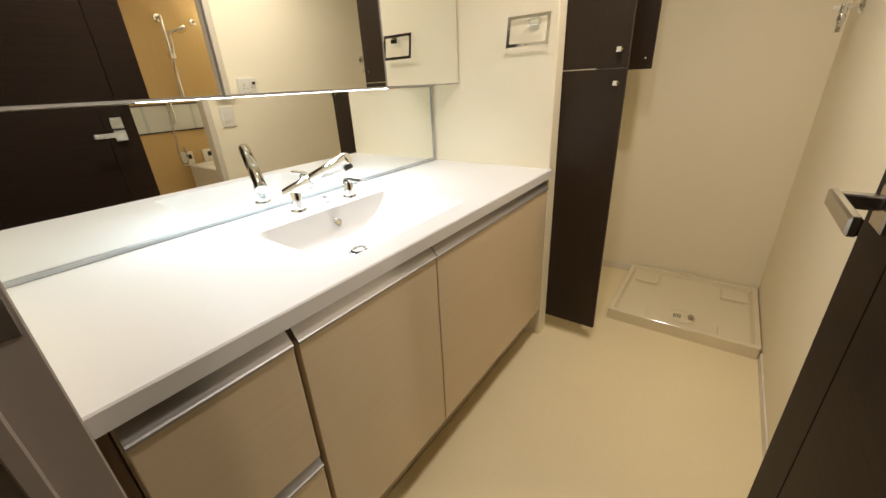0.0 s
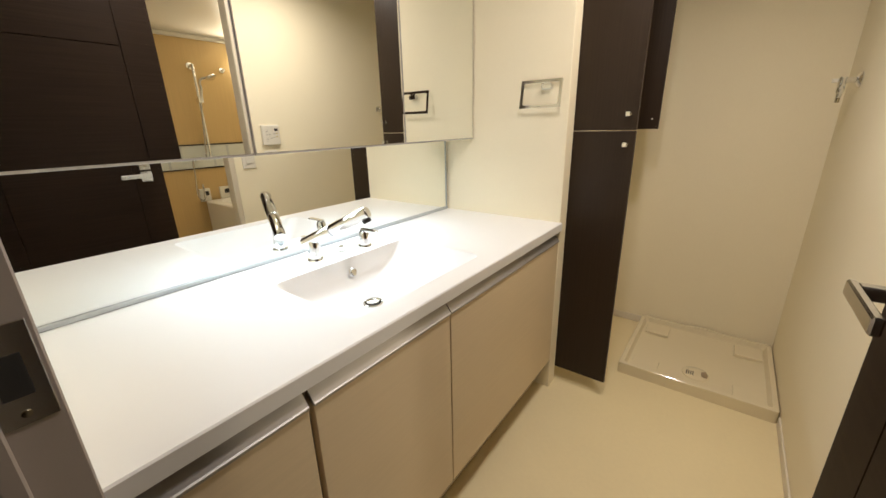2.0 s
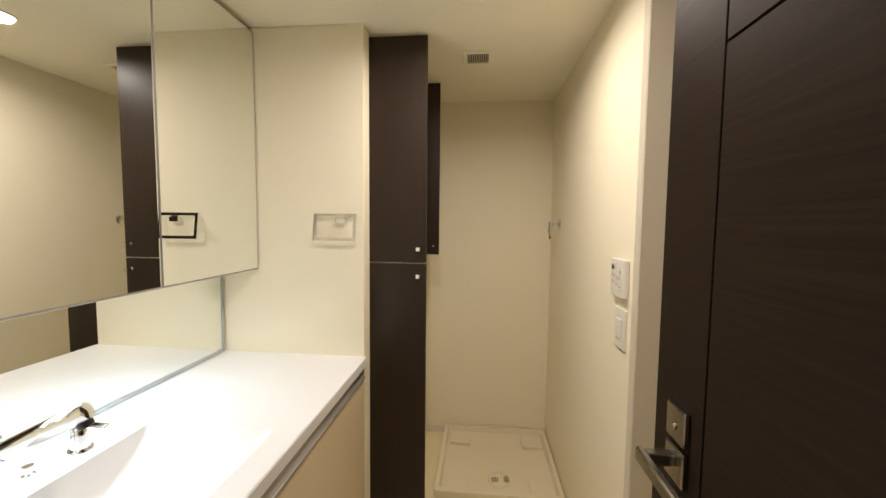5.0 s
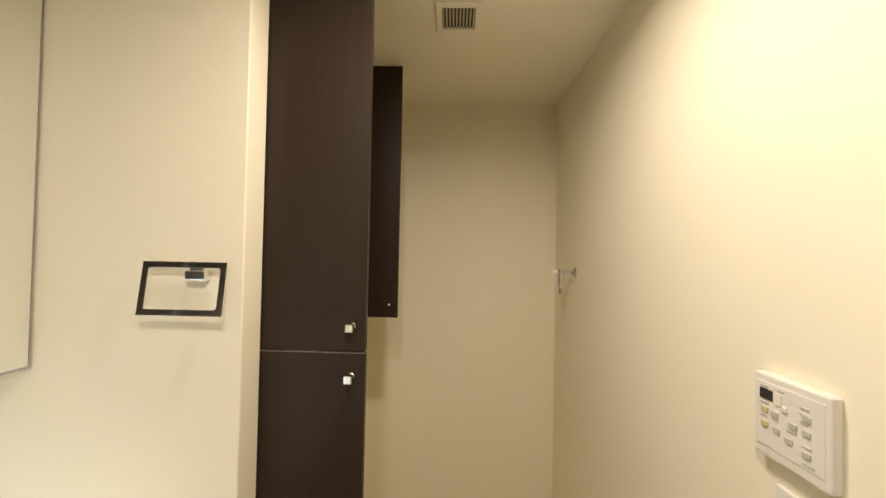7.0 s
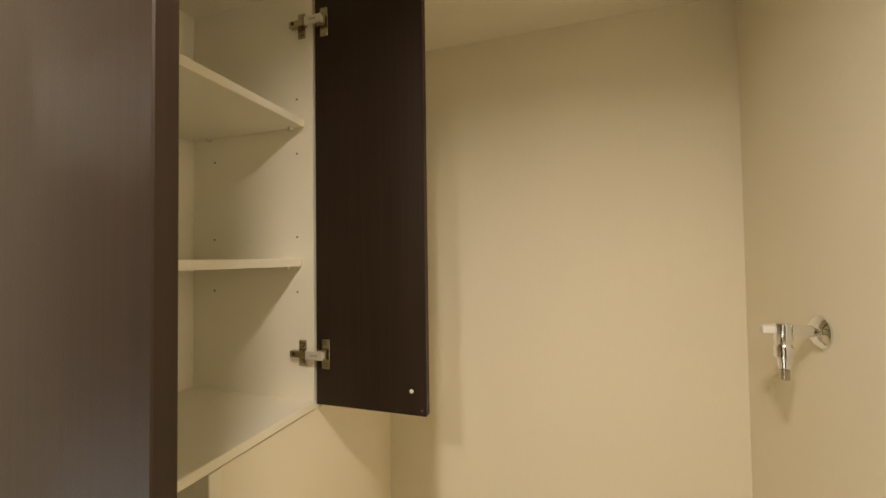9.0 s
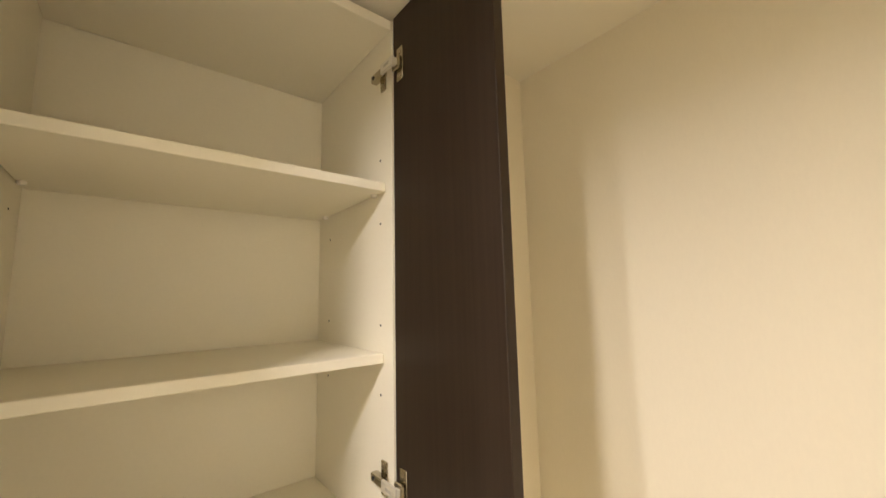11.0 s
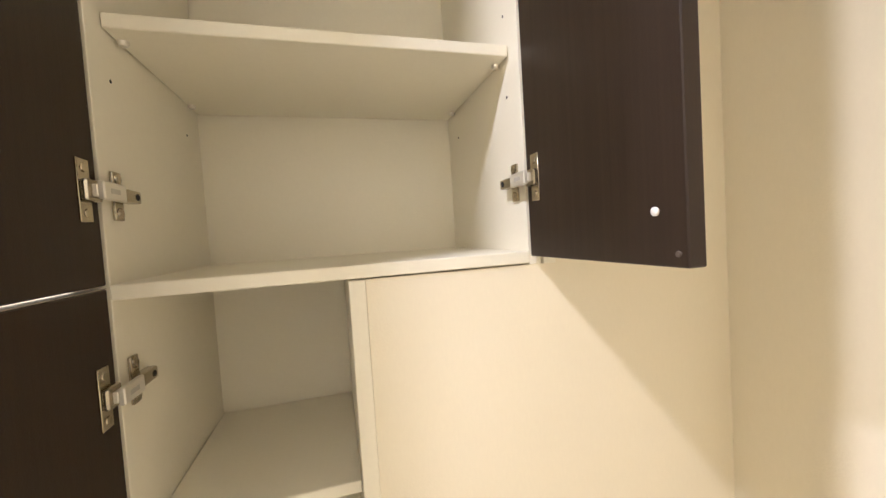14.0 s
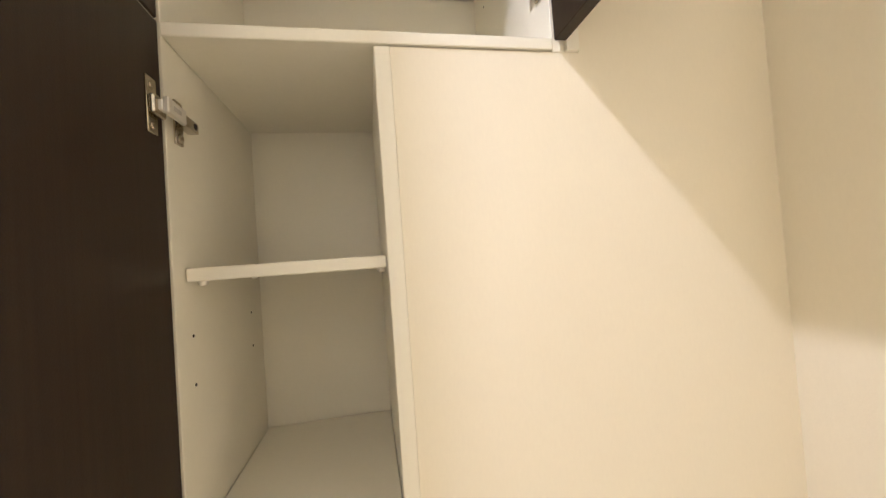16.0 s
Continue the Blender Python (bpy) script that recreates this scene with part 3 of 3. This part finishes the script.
part("diffuser", lathe(bmesh.new(), pose(0.47, -0.25, CEIL - 0.004), [(0.046, 0), (0.046, 0.003)]), LIGHT_DISC, down, "glowing warm white diffuser")
# unseen second fixture, added to go with the second lamp
copy_thing(down, pose(0.36, -0.90, CEIL))

# ---- entrance door, standing open ----
leaf = thing("entrance_door", (0.783, -1.23, 0), "dark wood-grain washroom door standing open with a chrome lever", "door", kind="structure")
LX0, LX1 = 0.766, 0.801
part("core", B(LX0 + 0.004, LX1, -1.590, -0.877, 0.01, 2.013), LEAF, leaf)
part("stile", B(LX0, LX0 + 0.004, -1.005, -0.875, 0.01, 2.015, 0.0008), LEAF, leaf)
part("stile", B(LX0, LX0 + 0.004, -1.590, -1.470, 0.01, 2.015, 0.0008), LEAF, leaf)
part("panel", B(LX0, LX0 + 0.004, -1.4665, -1.0085, 0.01, 1.592, 0.0008), LEAF, leaf)
part("panel", B(LX0, LX0 + 0.004, -1.4665, -1.0085, 1.5955, 2.015, 0.0008), LEAF, leaf)
lever = part("lever_rose", B(LX0 - 0.009, LX0, -0.978, -0.928, 0.995, 1.047, 0.002), SATIN, leaf, "square chrome lever rose")
bm = B(LX0 - 0.048, LX0 - 0.009, -0.962, -0.944, 1.019, 1.037, 0.002)
box(bm, LX0 - 0.058, LX0 - 0.047, -1.072, -0.942, 1.017, 1.039, 0.0025)
part("lever", bm, SATIN, lever, "square-section chrome lever handle")
lock = part("lock_rose", B(LX0 - 0.009, LX0, -0.978, -0.928, 1.055, 1.107, 0.002), SATIN, leaf, "square chrome lock plate")
part("indicator", lathe(bmesh.new(), along((LX0 - 0.009, -0.953, 1.077), (LX0 - 0.012, -0.953, 1.077)), [(0.005, 0), (0.005, 0.0015), (0.004, 0.0022)], 14), NICKEL, lock)

# ---- bathroom things seen in the mirror ----
XB2 = 2.30
band = thing("bath_band", (XB2, -0.2, 0.91), "pale panel standing in for a long mirror with thin black borders", "wall band", kind="structure")
# plain panel in place of the mirror, its reflection put into the colour
part("panel", B(XB2 - 0.012, XB2, -1.3, 0.8, 0.915, 1.125, 0.001), BATHGREY, band)
for z in (0.905, 1.126):
    part("border", B(XB2 - 0.016, XB2, -1.3, 0.8, z, z + 0.010, 0.001), BLACK, band)
# grey strips stand in for dark lines reflected in the mirror
for y in (-0.36, 0.02, 0.42):
    part("reflected_line", B(XB2 - 0.0135, XB2 - 0.012, y, y + 0.02, 0.9155, 1.1245), GREYTRIM, band)
rail = thing("shower_set", (XB2, -0.14, 1.1), "chrome hand shower on a slide rail with hose", "shower")
part("bar", rod(bmesh.new(), (XB2 - 0.06, -0.14, 1.76), (XB2 - 0.06, -0.14, 0.98), 0.011), CHROME, rail)
for z in (1.75, 0.99):
    bm = rod(bmesh.new(), (XB2, -0.14, z), (XB2 - 0.06, -0.14, z), 0.013)
    lathe(bm, along((XB2, -0.14, z), (XB2 - 0.012, -0.14, z)), [(0.028, 0), (0.026, 0.008), (0.015, 0.011)])
    part("bracket", bm, CHROME, rail)
part("slider", B(XB2 - 0.10, XB2 - 0.045, -0.16, -0.12, 1.465, 1.505, 0.006, 2), CHROME, rail)


def tube(name, pts, r, material, parent, label=""):
    cu = bpy.data.curves.new(name, "CURVE")
    cu.dimensions, cu.bevel_depth, cu.bevel_resolution = "3D", r, 3
    sp = cu.splines.new("BEZIER")
    sp.bezier_points.add(len(pts) - 1)
    for bp, p in zip(sp.bezier_points, pts):
        bp.co, bp.handle_left_type, bp.handle_right_type = p, "AUTO", "AUTO"
    cu.use_fill_caps = True
    cu.materials.append(material)
    ob = new(name, cu)
    ob.parent = parent
    ob.matrix_parent_inverse = Matrix.Translation(-parent.location)
    if label:
        ob["label"] = label
    return ob


tube("hand_shower", [(XB2 - 0.09, -0.14, 1.47), (XB2 - 0.11, -0.13, 1.56), (XB2 - 0.15, -0.14, 1.63), (XB2 - 0.19, -0.09, 1.655)], 0.012, CHROME, rail)
part("spray_plate", lathe(bmesh.new(), along((XB2 - 0.18, -0.075, 1.672), (XB2 - 0.205, -0.06, 1.63)), [(0.020, 0), (0.040, 0.016), (0.040, 0.026), (0.034, 0.030)]), CHROME, rail)
tube("hose", [(XB2 - 0.085, -0.14, 1.47), (XB2 - 0.075, -0.165, 1.2), (XB2 - 0.07, -0.185, 0.9), (XB2 - 0.06, -0.16, 0.62), (XB2 - 0.04, -0.13, 0.70), (XB2 - 0.005, -0.12, 0.76)], 0.007, SATIN, rail, "flexible metal hose")
hook = thing("wall_hook", (XB2, 0.11, 1.736), "small chrome shower hook on the panel wall", "hook")
part("hook", lathe(bmesh.new(), along((XB2, 0.11, 1.736), (XB2 - 0.05, 0.11, 1.74)), [(0.022, 0), (0.020, 0.008), (0.010, 0.012), (0.012, 0.045), (0.008, 0.05)], 20), CHROME, hook)
lamp = thing("bath_wall_lamp", (XB2, 0.27, 1.70), "round white glass wall lamp, switched on", "wall lamp")
part("base", lathe(bmesh.new(), along((XB2, 0.27, 1.765), (XB2 - 0.02, 0.27, 1.765)), [(0.06, 0), (0.06, 0.02), (0.05, 0.022)]), BATHWHITE, lamp)
part("globe", lathe(bmesh.new(), along((XB2 - 0.0225, 0.27, 1.765), (XB2 - 0.1, 0.27, 1.765)), [(0.06, 0), (0.070, 0.015), (0.066, 0.035), (0.045, 0.05), (0.015, 0.056)]), LIGHT_GLOBE, lamp, "glowing opal globe")
for y0, y1, dy0, dy1 in ((-0.165, -0.07, -0.115, -0.085), (0.017, 0.154, 0.06, 0.14)):
    c = thing("bath_control", (XB2, (y0 + y1) / 2, 0.60), "white bathroom control panel with a dark display", "control panel")
    part("case", B(XB2 - 0.02, XB2, y0, y1, 0.60, 0.72, 0.004), PLASTIC, c)
    part("display", B(XB2 - 0.0215, XB2 - 0.0202, dy0, dy1, 0.655, 0.695), BLACK, c)
tub = thing("bathtub", (1.7, 0.2, 0), "white acrylic bathtub with a wide rim", "bathtub")
bm = bmesh.new()
R = (1.22, 2.26, -0.14, 0.79)
loops = [rounded(R, 0.03, 0.0), rounded(R, 0.03, 0.60), rounded(inset(R, 0.01), 0.03, 0.61), rounded(inset(R, 0.07), 0.06, 0.61), rounded(inset(R, 0.09), 0.06, 0.59), rounded(inset(R, 0.14), 0.08, 0.20), rounded(inset(R, 0.22), 0.08, 0.16)]
loops = [[bm.verts.new(p) for p in ring] for ring in loops]
for a, b in zip(loops, loops[1:]):
    for i in range(len(a)):
        bm.faces.new((a[i], a[(i + 1) % len(a)], b[(i + 1) % len(a)], b[i])).smooth = True
bm.faces.new(loops[-1])
bm.faces.new(loops[0][::-1])
part("shell", bm, BATHWHITE, tub)
